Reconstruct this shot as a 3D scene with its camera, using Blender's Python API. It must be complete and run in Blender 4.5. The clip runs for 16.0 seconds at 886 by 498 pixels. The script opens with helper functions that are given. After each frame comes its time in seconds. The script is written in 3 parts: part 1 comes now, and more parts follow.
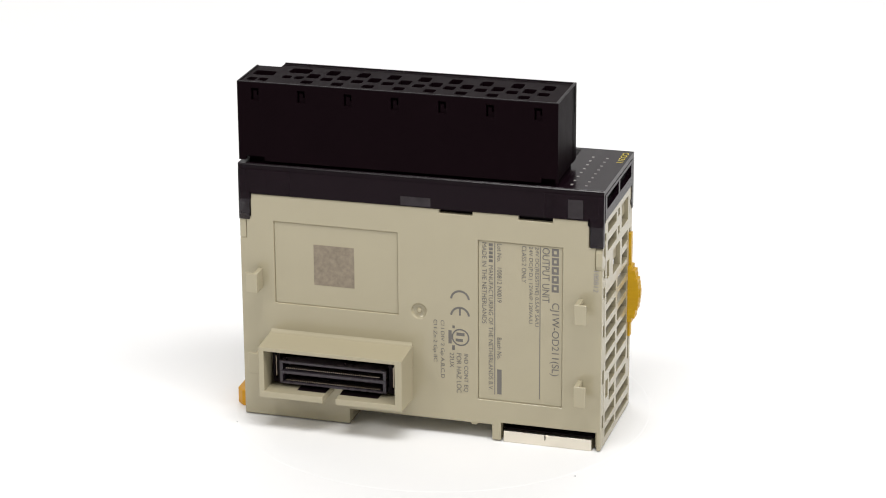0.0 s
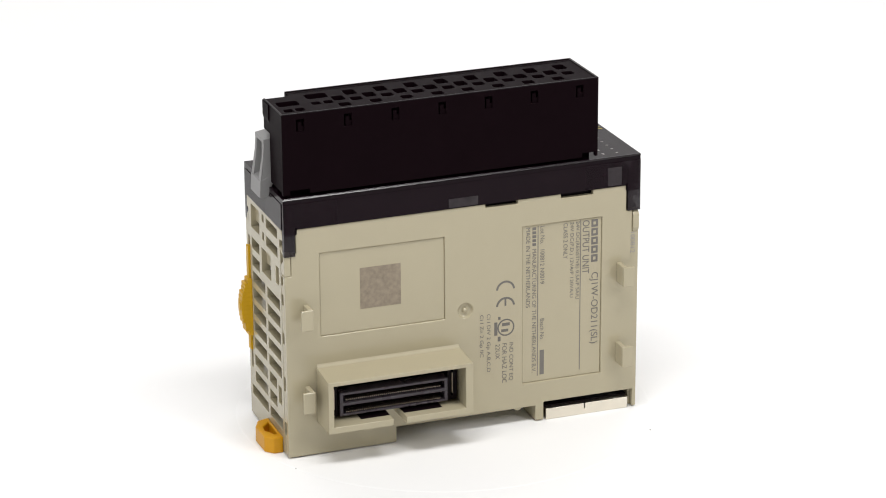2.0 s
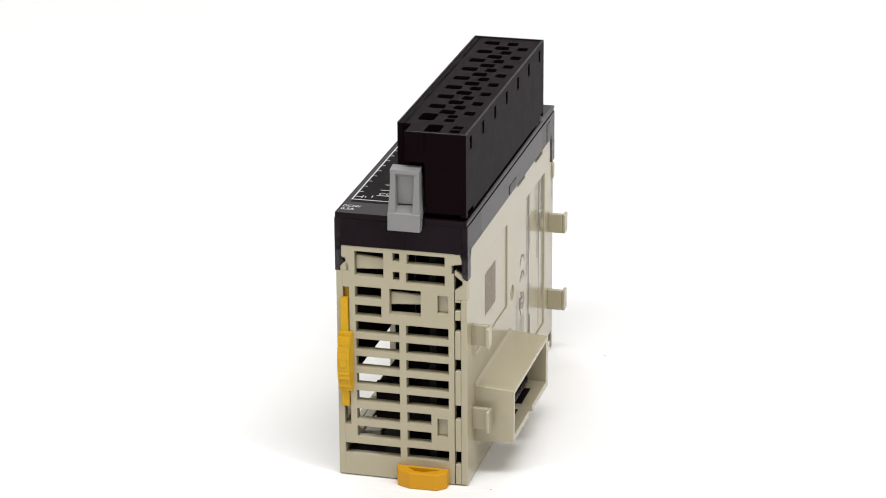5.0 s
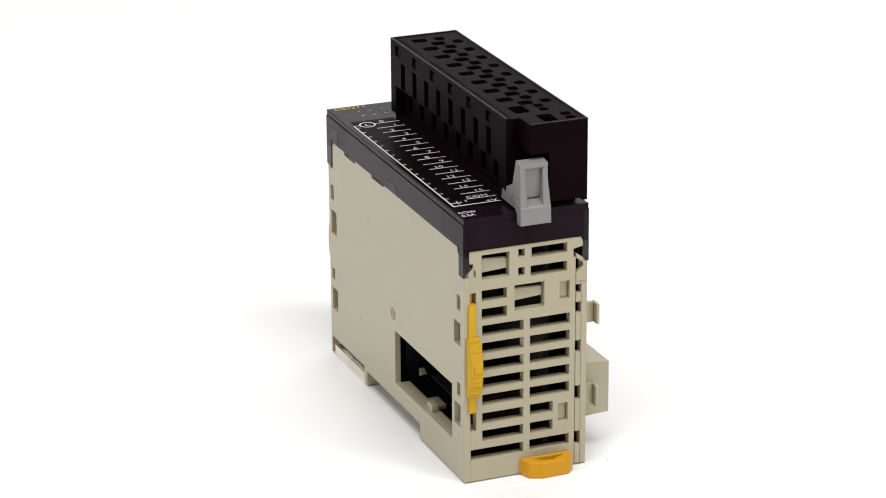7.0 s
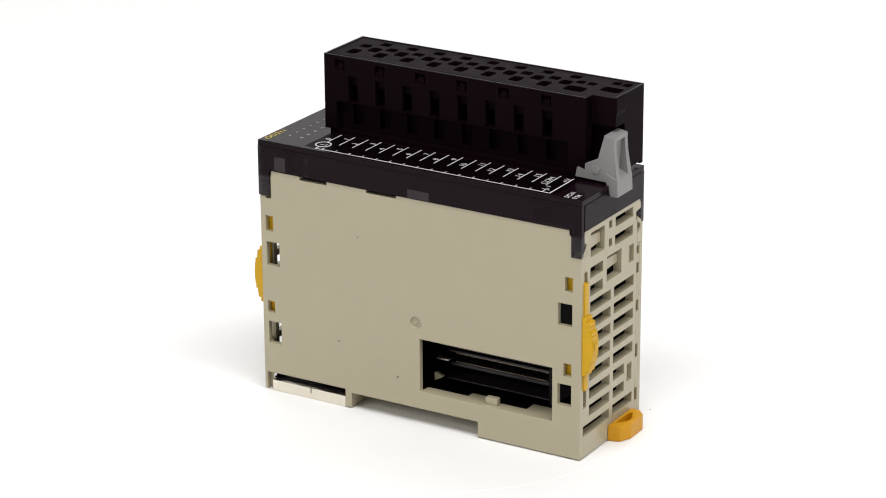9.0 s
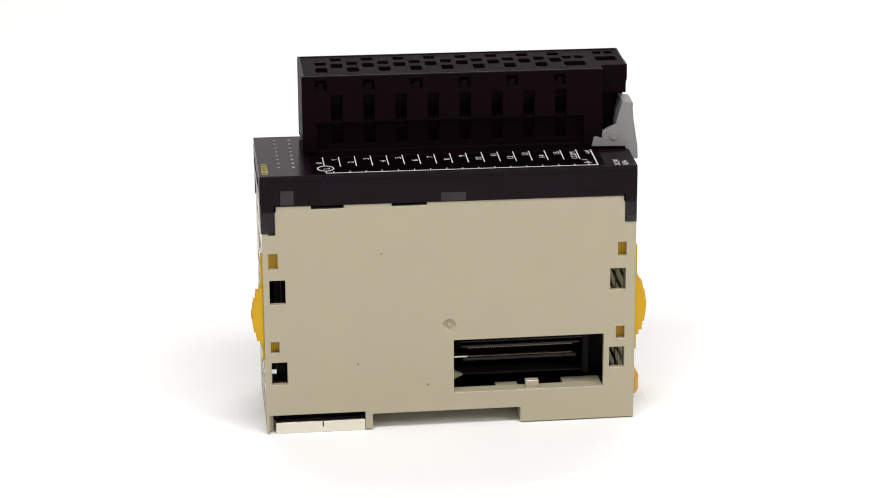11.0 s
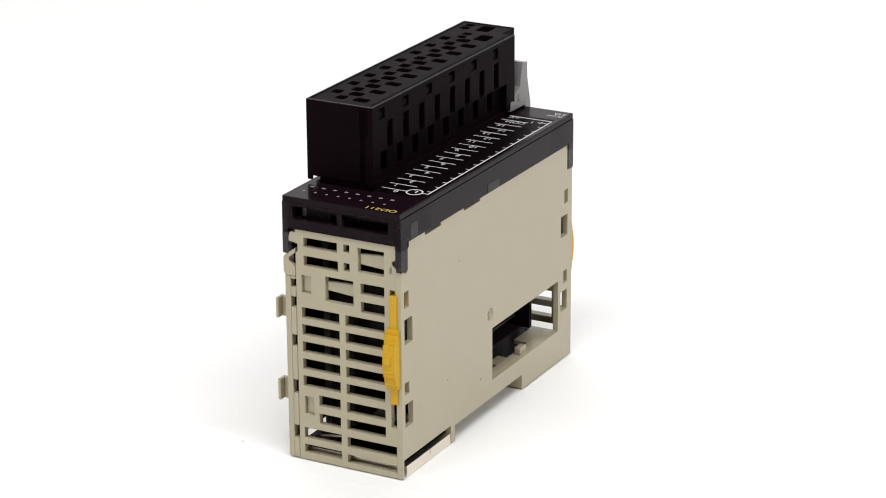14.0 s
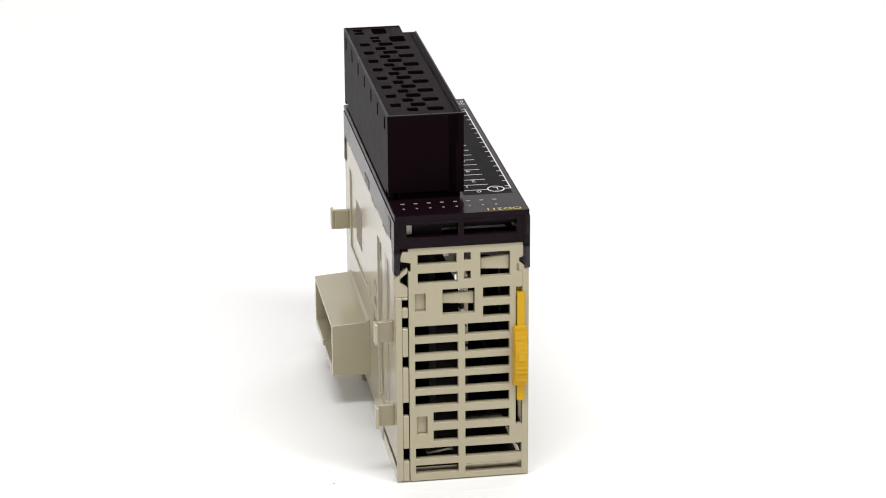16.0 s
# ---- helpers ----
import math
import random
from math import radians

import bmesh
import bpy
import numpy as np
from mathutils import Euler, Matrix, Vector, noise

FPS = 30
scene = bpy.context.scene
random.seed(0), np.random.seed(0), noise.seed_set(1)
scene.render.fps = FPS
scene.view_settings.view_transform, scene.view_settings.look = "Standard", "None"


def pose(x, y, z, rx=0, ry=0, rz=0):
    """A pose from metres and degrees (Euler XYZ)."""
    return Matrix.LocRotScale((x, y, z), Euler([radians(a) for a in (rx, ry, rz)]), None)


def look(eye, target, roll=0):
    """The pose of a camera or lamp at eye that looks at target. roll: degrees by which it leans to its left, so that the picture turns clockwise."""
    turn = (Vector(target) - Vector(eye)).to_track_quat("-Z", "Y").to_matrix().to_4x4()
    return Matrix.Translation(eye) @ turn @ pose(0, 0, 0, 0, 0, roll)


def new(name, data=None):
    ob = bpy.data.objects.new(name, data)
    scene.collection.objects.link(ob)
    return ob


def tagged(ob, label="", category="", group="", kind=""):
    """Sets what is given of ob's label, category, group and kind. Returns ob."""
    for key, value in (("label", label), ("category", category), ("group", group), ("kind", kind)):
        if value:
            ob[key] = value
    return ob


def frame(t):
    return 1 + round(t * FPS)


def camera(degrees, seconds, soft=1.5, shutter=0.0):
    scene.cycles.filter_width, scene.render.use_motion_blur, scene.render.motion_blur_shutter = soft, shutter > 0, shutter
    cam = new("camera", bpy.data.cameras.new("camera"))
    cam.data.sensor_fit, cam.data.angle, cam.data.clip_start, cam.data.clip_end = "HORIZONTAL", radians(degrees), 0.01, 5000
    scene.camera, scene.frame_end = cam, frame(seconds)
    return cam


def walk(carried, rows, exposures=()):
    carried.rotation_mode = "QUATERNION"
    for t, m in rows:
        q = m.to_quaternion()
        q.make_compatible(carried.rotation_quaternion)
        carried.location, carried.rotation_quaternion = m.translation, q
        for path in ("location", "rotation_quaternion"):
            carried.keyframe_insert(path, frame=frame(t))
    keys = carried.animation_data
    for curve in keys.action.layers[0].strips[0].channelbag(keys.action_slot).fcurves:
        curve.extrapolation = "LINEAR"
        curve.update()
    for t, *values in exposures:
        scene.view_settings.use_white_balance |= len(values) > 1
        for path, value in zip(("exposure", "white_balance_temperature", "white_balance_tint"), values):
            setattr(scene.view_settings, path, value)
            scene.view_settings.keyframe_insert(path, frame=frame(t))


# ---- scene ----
cam = camera(17.59, 16.0, soft=1.05)
stand = pose(0, -0.657179, 0.279006, 70.119, 0, -0.021) @ pose(0, 0, 0, 0, 0, -0.361)
walk(cam, [(0.0, stand), (16.0, stand)], exposures=[(0.0, 0.0), (16.0, 0.0)])

# ---- light: a white photo table under soft boxes ----
world = bpy.data.worlds.new("studio")
world.use_nodes = True
world.node_tree.nodes["Background"].inputs[0].default_value = (1.0, 0.99, 0.985, 1)
world.node_tree.nodes["Background"].inputs[1].default_value = 0.18
scene.world = world


def softbox(name, eye, target, width, height, watts, colour=(1, 0.992, 0.985)):
    data = bpy.data.lights.new(name, "AREA")
    data.shape, data.size, data.size_y, data.energy, data.color = "RECTANGLE", width, height, watts, colour
    ob = new(name, data)
    ob.matrix_world = look(eye, target)
    return ob


softbox("softbox_top", (0.04, -0.37, 0.92), (0.0, 0.05, 0.0), 0.75, 0.20, 7.35)
softbox("softbox_left", (-0.75, -0.55, 0.62), (0.0, 0.0, 0.0), 0.30, 0.30, 2.08)
softbox("softbox_right", (0.75, -0.55, 0.62), (0.0, 0.0, 0.0), 0.30, 0.30, 2.9)
softbox("softbox_backdrop", (0.0, 0.70, 1.05), (0.0, 0.82, 0.0), 1.3, 0.5, 6.6)


# ---- materials ----
def mat(name, colour, rough=0.5, metal=0.0, spec=0.5, var=0.06, grain=0.0, grain_size=900.0, edge=0.0, stain=120.0, trans=0.0, alpha=1.0):
    m = bpy.data.materials.new(name)
    m.use_nodes = True
    nt = m.node_tree
    b = nt.nodes["Principled BSDF"]
    b.inputs["Metallic"].default_value = metal
    b.inputs["Specular IOR Level"].default_value = spec
    b.inputs["Transmission Weight"].default_value = trans
    tc = nt.nodes.new("ShaderNodeTexCoord")
    n1 = nt.nodes.new("ShaderNodeTexNoise")
    n1.inputs["Scale"].default_value, n1.inputs["Detail"].default_value = stain, 4
    nt.links.new(tc.outputs["Object"], n1.inputs["Vector"])
    mix = nt.nodes.new("ShaderNodeMix")
    mix.data_type = "RGBA"
    mix.inputs["A"].default_value = (*[c * (1 - var) for c in colour], 1)
    mix.inputs["B"].default_value = (*[min(1, c * (1 + var)) for c in colour], 1)
    nt.links.new(n1.outputs["Fac"], mix.inputs["Factor"])
    nt.links.new(mix.outputs["Result"], b.inputs["Base Color"])
    mr = nt.nodes.new("ShaderNodeMapRange")
    mr.inputs["To Min"].default_value, mr.inputs["To Max"].default_value = max(0.02, rough - 0.04), min(1, rough + 0.04)
    n3 = nt.nodes.new("ShaderNodeTexNoise")
    n3.inputs["Scale"].default_value = stain * 3
    nt.links.new(tc.outputs["Object"], n3.inputs["Vector"])
    nt.links.new(n3.outputs["Fac"], mr.inputs["Value"])
    nt.links.new(mr.outputs["Result"], b.inputs["Roughness"])
    b.inputs["Alpha"].default_value = alpha
    normal = None
    if edge:
        bv = nt.nodes.new("ShaderNodeBevel")
        bv.samples = 4
        bv.inputs["Radius"].default_value = edge
        normal = bv.outputs["Normal"]
    if grain:
        n2 = nt.nodes.new("ShaderNodeTexNoise")
        n2.inputs["Scale"].default_value, n2.inputs["Detail"].default_value = grain_size, 3
        nt.links.new(tc.outputs["Object"], n2.inputs["Vector"])
        bp = nt.nodes.new("ShaderNodeBump")
        bp.inputs["Strength"].default_value, bp.inputs["Distance"].default_value = grain, 0.0001
        nt.links.new(n2.outputs["Fac"], bp.inputs["Height"])
        if normal:
            nt.links.new(normal, bp.inputs["Normal"])
        normal = bp.outputs["Normal"]
    if normal:
        nt.links.new(normal, b.inputs["Normal"])
    return m


BEIGE = mat("beige_plastic", (0.408, 0.363, 0.250), 0.18, spec=0.5, var=0.025)
BLACK = mat("black_plastic", (0.0054, 0.0022, 0.0034), 0.45, spec=0.02, var=0.15, grain=0.15, grain_size=3500, edge=0.0003)
SMOKE = mat("smoked_plastic", (0.0080, 0.0034, 0.0058), 0.2, spec=0.09, var=0.2)
SMOKE_CLEAR = mat("clear_smoked_plastic", (0.0088, 0.0038, 0.0064), 0.2, spec=0.09, alpha=0.90, var=0.3, stain=160)
SMOKE_THIN = mat("thin_smoked_plastic", (0.022, 0.017, 0.02), 0.25, spec=0.2, alpha=0.85, var=0.35, stain=220)
SMOKE_PALE = mat("pale_smoked_plastic", (0.040, 0.034, 0.037), 0.3, spec=0.08, var=0.45, stain=420, edge=0.0002)
GLOSS = mat("glossy_black_edge", (0.012, 0.008, 0.010), 0.18, spec=0.9, var=0.3, stain=300)
POLISHED = mat("polished_black_edge", (0.008, 0.005, 0.0065), 0.35, spec=0.12, var=0.3, stain=300, edge=0.0003)
GREY = mat("grey_plastic", (0.225, 0.222, 0.22), 0.42, var=0.04, grain=0.1, grain_size=3500)
YELLOW = mat("yellow_plastic", (0.60, 0.34, 0.004), 0.4, spec=0.3, var=0.06, edge=0.0004)
ORANGE = mat("orange_yellow_plastic", (0.60, 0.285, 0.004), 0.4, spec=0.3, var=0.06, edge=0.0004)
METAL = mat("tinned_metal", (0.78, 0.73, 0.63), 0.3, metal=1.0, var=0.06, stain=300, edge=0.0002)
PIN = mat("contact_metal", (0.36, 0.30, 0.24), 0.4, metal=1.0, var=0.1)
BOARD = mat("circuit_board", (0.012, 0.014, 0.012), 0.5, spec=0.2, var=0.3, stain=300)
PAPER = mat("white_paper", (0.872, 0.870, 0.867), 0.75, spec=0.25, var=0.02, grain=0.05, grain_size=700, stain=9)
FILM = mat("black_film", (0.0025, 0.0012, 0.0018), 0.4, spec=0.02, var=0.2)
INK_W = mat("white_ink", (0.75, 0.74, 0.74), 0.6, var=0.05)
INK_F = mat("faint_ink", (0.27, 0.255, 0.24), 0.6, var=0.05)
INK_Y = mat("yellow_ink", (0.60, 0.47, 0.05), 0.6, var=0.05)
INK_D = mat("grey_ink", (0.155, 0.143, 0.128), 0.6, var=0.1)
INK_B = mat("brown_ink", (0.25, 0.205, 0.15), 0.6, var=0.4, stain=900)
PLUG = mat("plug_resin", (0.018, 0.013, 0.016), 0.3, spec=0.4, var=0.15, edge=0.0002)
RESIN = mat("socket_resin", (0.044, 0.034, 0.044), 0.28, spec=0.5, var=0.15, edge=0.0002)
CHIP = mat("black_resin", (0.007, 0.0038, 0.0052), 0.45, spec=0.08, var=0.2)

# ---- mesh helpers: millimetres, x along the unit, y across it, z up ----
CENTRE = Vector((45.0, 15.5, 0.0))
AX = {"x": (1, 2, 0), "y": (0, 2, 1), "z": (0, 1, 2)}


def put(axis, u, v, w):
    p = [0, 0, 0]
    i, j, k = AX[axis]
    p[i], p[j], p[k] = u, v, w
    return p


def box(bm, x0, x1, y0, y1, z0, z1):
    prism(bm, "z", [(x0, y0), (x1, y0), (x1, y1), (x0, y1)], z0, z1)


def prism(bm, axis, poly, w0, w1):
    a = [bm.verts.new(put(axis, u, v, w0)) for u, v in poly]
    b = [bm.verts.new(put(axis, u, v, w1)) for u, v in poly]
    n = len(poly)
    fs = [bm.faces.new(a), bm.faces.new(b)]
    fs += [bm.faces.new((a[i], a[(i + 1) % n], b[(i + 1) % n], b[i])) for i in range(n)]
    bmesh.ops.recalc_face_normals(bm, faces=fs)


def dimple(bm, axis, u, v, half, r, w, depth, n=32):
    """A square of a plate's face at w with a round bowl sunk into it, a small nub in its middle."""
    made = lambda pts, z: [bm.verts.new(put(axis, a, b, z)) for a, b in pts]
    turn = [2 * math.pi * (i + 0.5) / n for i in range(n)]
    edge = []
    for a in turn:
        c, d = math.cos(a), math.sin(a)
        k = half / max(abs(c), abs(d))
        edge.append((u + c * k, v + d * k))
    circle = lambda q: [(u + q * math.cos(a), v + q * math.sin(a)) for a in turn]
    loops = [made(edge, w), made(circle(r), w), made(circle(r * 0.88), w + depth * 0.7), made(circle(r * 0.7), w + depth),
             made(circle(r * 0.34), w + depth), made(circle(r * 0.26), w + depth * 0.25), made(circle(r * 0.12), w + depth * 0.1)]
    fs = []
    for a, b in zip(loops, loops[1:]):
        fs += [bm.faces.new((a[i], a[(i + 1) % n], b[(i + 1) % n], b[i])) for i in range(n)]
    fs.append(bm.faces.new(loops[-1]))
    corners = made([(u + p * half, v + q * half) for p, q in ((1, 1), (-1, 1), (-1, -1), (1, -1))], w)
    for k, c in enumerate(corners):
        i = n // 8 + k * n // 4
        fs.append(bm.faces.new((loops[0][i - 1], c, loops[0][i % n])))
    bmesh.ops.recalc_face_normals(bm, faces=fs)


def plate(bm, axis, u0, u1, v0, v1, w0, w1, holes=(), bowls=()):
    """A flat plate across an axis, with right-angled openings (u0, u1, v0, v1) through it or into its edges, and places (u, v, half) left open in both faces for bowls."""
    cuts = [*holes, *[(u - h, u + h, v - h, v + h) for u, v, h in bowls]]
    us = sorted({u0, u1, *[min(max(h[i], u0), u1) for h in cuts for i in (0, 1)]})
    vs = sorted({v0, v1, *[min(max(h[i], v0), v1) for h in cuts for i in (2, 3)]})

    def bowl(i, j):
        u, v = (us[i] + us[i + 1]) / 2, (vs[j] + vs[j + 1]) / 2
        return any(abs(u - p) < h and abs(v - q) < h for p, q, h in bowls)

    def solid(i, j):
        if not (0 <= i < len(us) - 1 and 0 <= j < len(vs) - 1):
            return False
        u, v = (us[i] + us[i + 1]) / 2, (vs[j] + vs[j + 1]) / 2
        return not any(h[0] < u < h[1] and h[2] < v < h[3] for h in holes)

    made, fs = {}, []

    def vert(i, j, k):
        if (i, j, k) not in made:
            made[i, j, k] = bm.verts.new(put(axis, us[i], vs[j], (w0, w1)[k]))
        return made[i, j, k]

    for i in range(len(us) - 1):
        for j in range(len(vs) - 1):
            if not solid(i, j) or bowl(i, j):
                continue
            for k in (0, 1):
                fs.append(bm.faces.new([vert(*q, k) for q in ((i, j), (i + 1, j), (i + 1, j + 1), (i, j + 1))]))
            for (a, b), near in ((((i, j), (i + 1, j)), (i, j - 1)), (((i + 1, j), (i + 1, j + 1)), (i + 1, j)),
                                 (((i + 1, j + 1), (i, j + 1)), (i, j + 1)), (((i, j + 1), (i, j)), (i - 1, j))):
                if not solid(*near):
                    fs.append(bm.faces.new((vert(*a, 0), vert(*b, 0), vert(*b, 1), vert(*a, 1))))
    bmesh.ops.recalc_face_normals(bm, faces=fs)


def disc(u, v, r, n=28, a0=0.0, a1=360.0):
    return [(u + r * math.cos(radians(a0 + (a1 - a0) * i / n)), v + r * math.sin(radians(a0 + (a1 - a0) * i / n))) for i in range(n)]


def ring(bm, axis, u, v, r0, r1, w0, w1, a0=0.0, a1=360.0, n=32):
    """A flat ring, or an arc of one, as a closed strip."""
    pts = []
    full = a1 - a0 >= 360
    for i in range(n if full else n + 1):
        a = radians(a0 + (a1 - a0) * i / n)
        c, s = math.cos(a), math.sin(a)
        pts.append([bm.verts.new(put(axis, u + r * c, v + r * s, w)) for r, w in ((r0, w0), (r1, w0), (r1, w1), (r0, w1))])
    fs = []
    for i in range(n):
        p, q = pts[i], pts[(i + 1) % len(pts)]
        fs += [bm.faces.new((p[k], p[(k + 1) % 4], q[(k + 1) % 4], q[k])) for k in range(4)]
    if not full:
        fs += [bm.faces.new(pts[0]), bm.faces.new(pts[-1])]
    bmesh.ops.recalc_face_normals(bm, faces=fs)


MOULDED = {BEIGE: 0.00024, GREY: 0.0003, ORANGE: 0.0003}


def part(name, bm, material, parent, label="", lean=False, rounding=0.0):
    """Links a bmesh as one mesh object under a thing or a part. lean: the upper assembly sits a little lower at its lever end."""
    for v in bm.verts:
        if lean:
            v.co.z -= 0.7 * (1 - v.co.x / 90)
        v.co = (v.co - CENTRE) * 0.001
    if material in MOULDED:
        sharp = [e for e in bm.edges if len(e.link_faces) == 2 and e.calc_face_angle(0) > 0.7]
        bmesh.ops.bevel(bm, geom=sharp, offset=rounding or MOULDED[material], segments=3, profile=0.5, affect="EDGES", clamp_overlap=True)
    me = bpy.data.meshes.new(name)
    bm.to_mesh(me)
    bm.free()
    me.materials.append(material)
    ob = new(name, me)
    ob.parent = parent
    if label:
        ob["label"] = label
    return ob


def lettering(name, words, parent, at, right, up, length, height, material, lean=False, centred=False):
    """Printed words of a given length and height, from their lower left corner; flat ink on the surface."""
    cu = bpy.data.curves.new(name, "FONT")
    cu.body, cu.size = words, 1.0
    tmp = bpy.data.objects.new(name, cu)
    scene.collection.objects.link(tmp)
    me = bpy.data.meshes.new_from_object(tmp.evaluated_get(bpy.context.evaluated_depsgraph_get()))
    bpy.data.objects.remove(tmp)
    bm = bmesh.new()
    bm.from_mesh(me)
    bpy.data.meshes.remove(me)
    xs, ys = [v.co.x for v in bm.verts], [v.co.y for v in bm.verts]
    x0, y0, w, h = min(xs), min(ys), max(xs) - min(xs), max(ys) - min(ys)
    if centred:
        length = w / h * height * 1.15
        at = Vector(at) - Vector(right) * length / 2
    at, right, up = Vector(at), Vector(right), Vector(up)
    for v in bm.verts:
        v.co = at + right * ((v.co.x - x0) / w * length) + up * ((v.co.y - y0) / h * height)
    return part(name, bm, material, parent, lean=lean)


# ---- the table ----
def sweep():
    bm = bmesh.new()
    low = -0.00008
    prof = [(-1.6, low), (-0.5, low), (0.0, low), (0.5, low)] + [(0.7 + 0.5 * math.sin(radians(a)), low + 0.5 - 0.5 * math.cos(radians(a))) for a in range(0, 91, 6)] + [(1.2, 2.0)]
    rows = [[bm.verts.new((x, y, z)) for x in (-2.0, -0.6, 0.0, 0.6, 2.0)] for y, z in prof]
    for a, b in zip(rows, rows[1:]):
        for i in range(4):
            bm.faces.new((a[i], a[i + 1], b[i + 1], b[i])).smooth = True
    back = [[bm.verts.new((v.co.x, v.co.y + 0.002, v.co.z - 0.003)) for v in r] for r in rows]
    for a, b in zip(back, back[1:]):
        for i in range(4):
            bm.faces.new((a[i], b[i], b[i + 1], a[i + 1])).smooth = True
    me = bpy.data.meshes.new("backdrop")
    bm.to_mesh(me)
    bm.free()
    me.materials.append(PAPER)
    return tagged(new("backdrop", me), "seamless white paper sweep under and behind the module", "backdrop", kind="structure")


sweep()


def turntable():
    """Round white plate under the module, its top level with the paper's nap."""
    n = 96
    bm = bmesh.new()
    prof = [(51.6, -0.10), (51.3, -0.02), (51.05, 0.0), (0.0, 0.0)]
    rings = [[bm.verts.new((r * math.cos(2 * math.pi * k / n) * 0.001, r * math.sin(2 * math.pi * k / n) * 0.001, z * 0.001)) for k in range(n)] for r, z in prof[:3]]
    for a, b in zip(rings, rings[1:]):
        for k in range(n):
            bm.faces.new((a[k], a[(k + 1) % n], b[(k + 1) % n], b[k]))
    bm.faces.new(rings[-1])
    me = bpy.data.meshes.new("turntable")
    bm.to_mesh(me)
    bm.free()
    me.materials.append(PAPER)
    return tagged(new("turntable", me), "flat round white turntable plate under the module", "turntable")


plate_round = turntable()


def dust(x, y, r, seed):
    """A flat grain of dark dust lying on the turntable."""
    wob = random.Random(seed)
    pts = [(x + r * wob.uniform(0.6, 1.2) * math.cos(k * 0.7), y + r * wob.uniform(0.4, 1.0) * math.sin(k * 0.7)) for k in range(9)]
    bm = bmesh.new()
    low = [bm.verts.new((u * 0.001, v * 0.001, 0.0)) for u, v in pts]
    tip = bm.verts.new((x * 0.001, y * 0.001, r * 0.0004))
    for k in range(9):
        bm.faces.new((low[k], low[(k + 1) % 9], tip))
    me = bpy.data.meshes.new("dust_grain")
    bm.to_mesh(me)
    bm.free()
    me.materials.append(CHIP)
    ob = new("dust_grain", me)
    ob.parent = plate_round


dust(-45.8, -23.5, 0.22, 1)
dust(41.8, -32.5, 0.24, 2)

# ---- the control module ----
unit = new("control_module")
tagged(unit, "beige control module with black terminal block, turning on white paper", "electronic module")
COL_B, COL_A = (4.4, 14.5), (16.1, 26.5)


def grille_holes(far_end):
    h = [(5.2, 14.2, 54.5, 56.4), (15.9, 17.5, 54.5, 56.4), (5.2, 14.4, 49.9, 51.9), (15.9, 17.5, 49.9, 51.9), (19.7, 26.6, 50.2, 56.2),
         (10.9, 18.4, 41.5, 47.7), (20.3, 26.6, 45.4, 47.6), (20.3, 26.6, 40.9, 43.1)]
    for k in range(5):
        z = 39.0 - 4.3 * k
        h += [(*COL_B, z - 2.2, z), (*COL_A, z - 2.2, z)]
    h += [(8.6, 14.4, 15.2, 17.4), (8.6, 14.4, 10.6, 12.8), (*COL_A, 15.0, 17.2), (*COL_A, 10.6, 12.8)]
    h += [(*COL_B, 6.3, 8.5), (16.1, 29.4, 6.2, 8.3)]
    if far_end:
        h += [(*COL_B, 2.1, 4.2), (16.1, 29.4, 1.7, 3.8)]
    h = [(a, b, c - 0.5 if d - c < 2.5 and b - a > 2 and c > 4 else c, d) for a, b, c, d in h]
    h += [(4.5, 7.0, 42.6, 47.0), (4.7, 7.2, 12.0, 16.5), (28.0, 30.1, 13.0, 47.3)]
    return h


LIFT = 0.32
FIELDS = ((8.6, 39.8, 30.2, 51.1), (59.7, 80.4, 10.5, 51.1))


def top_slope(bm):
    """The upper edge of a side panel runs along the cover's lower edge."""
    for v in bm.verts:
        if v.co.z > 58.2:
            v.co.z -= 0.08 + 0.7 * (1 - v.co.x / 90)


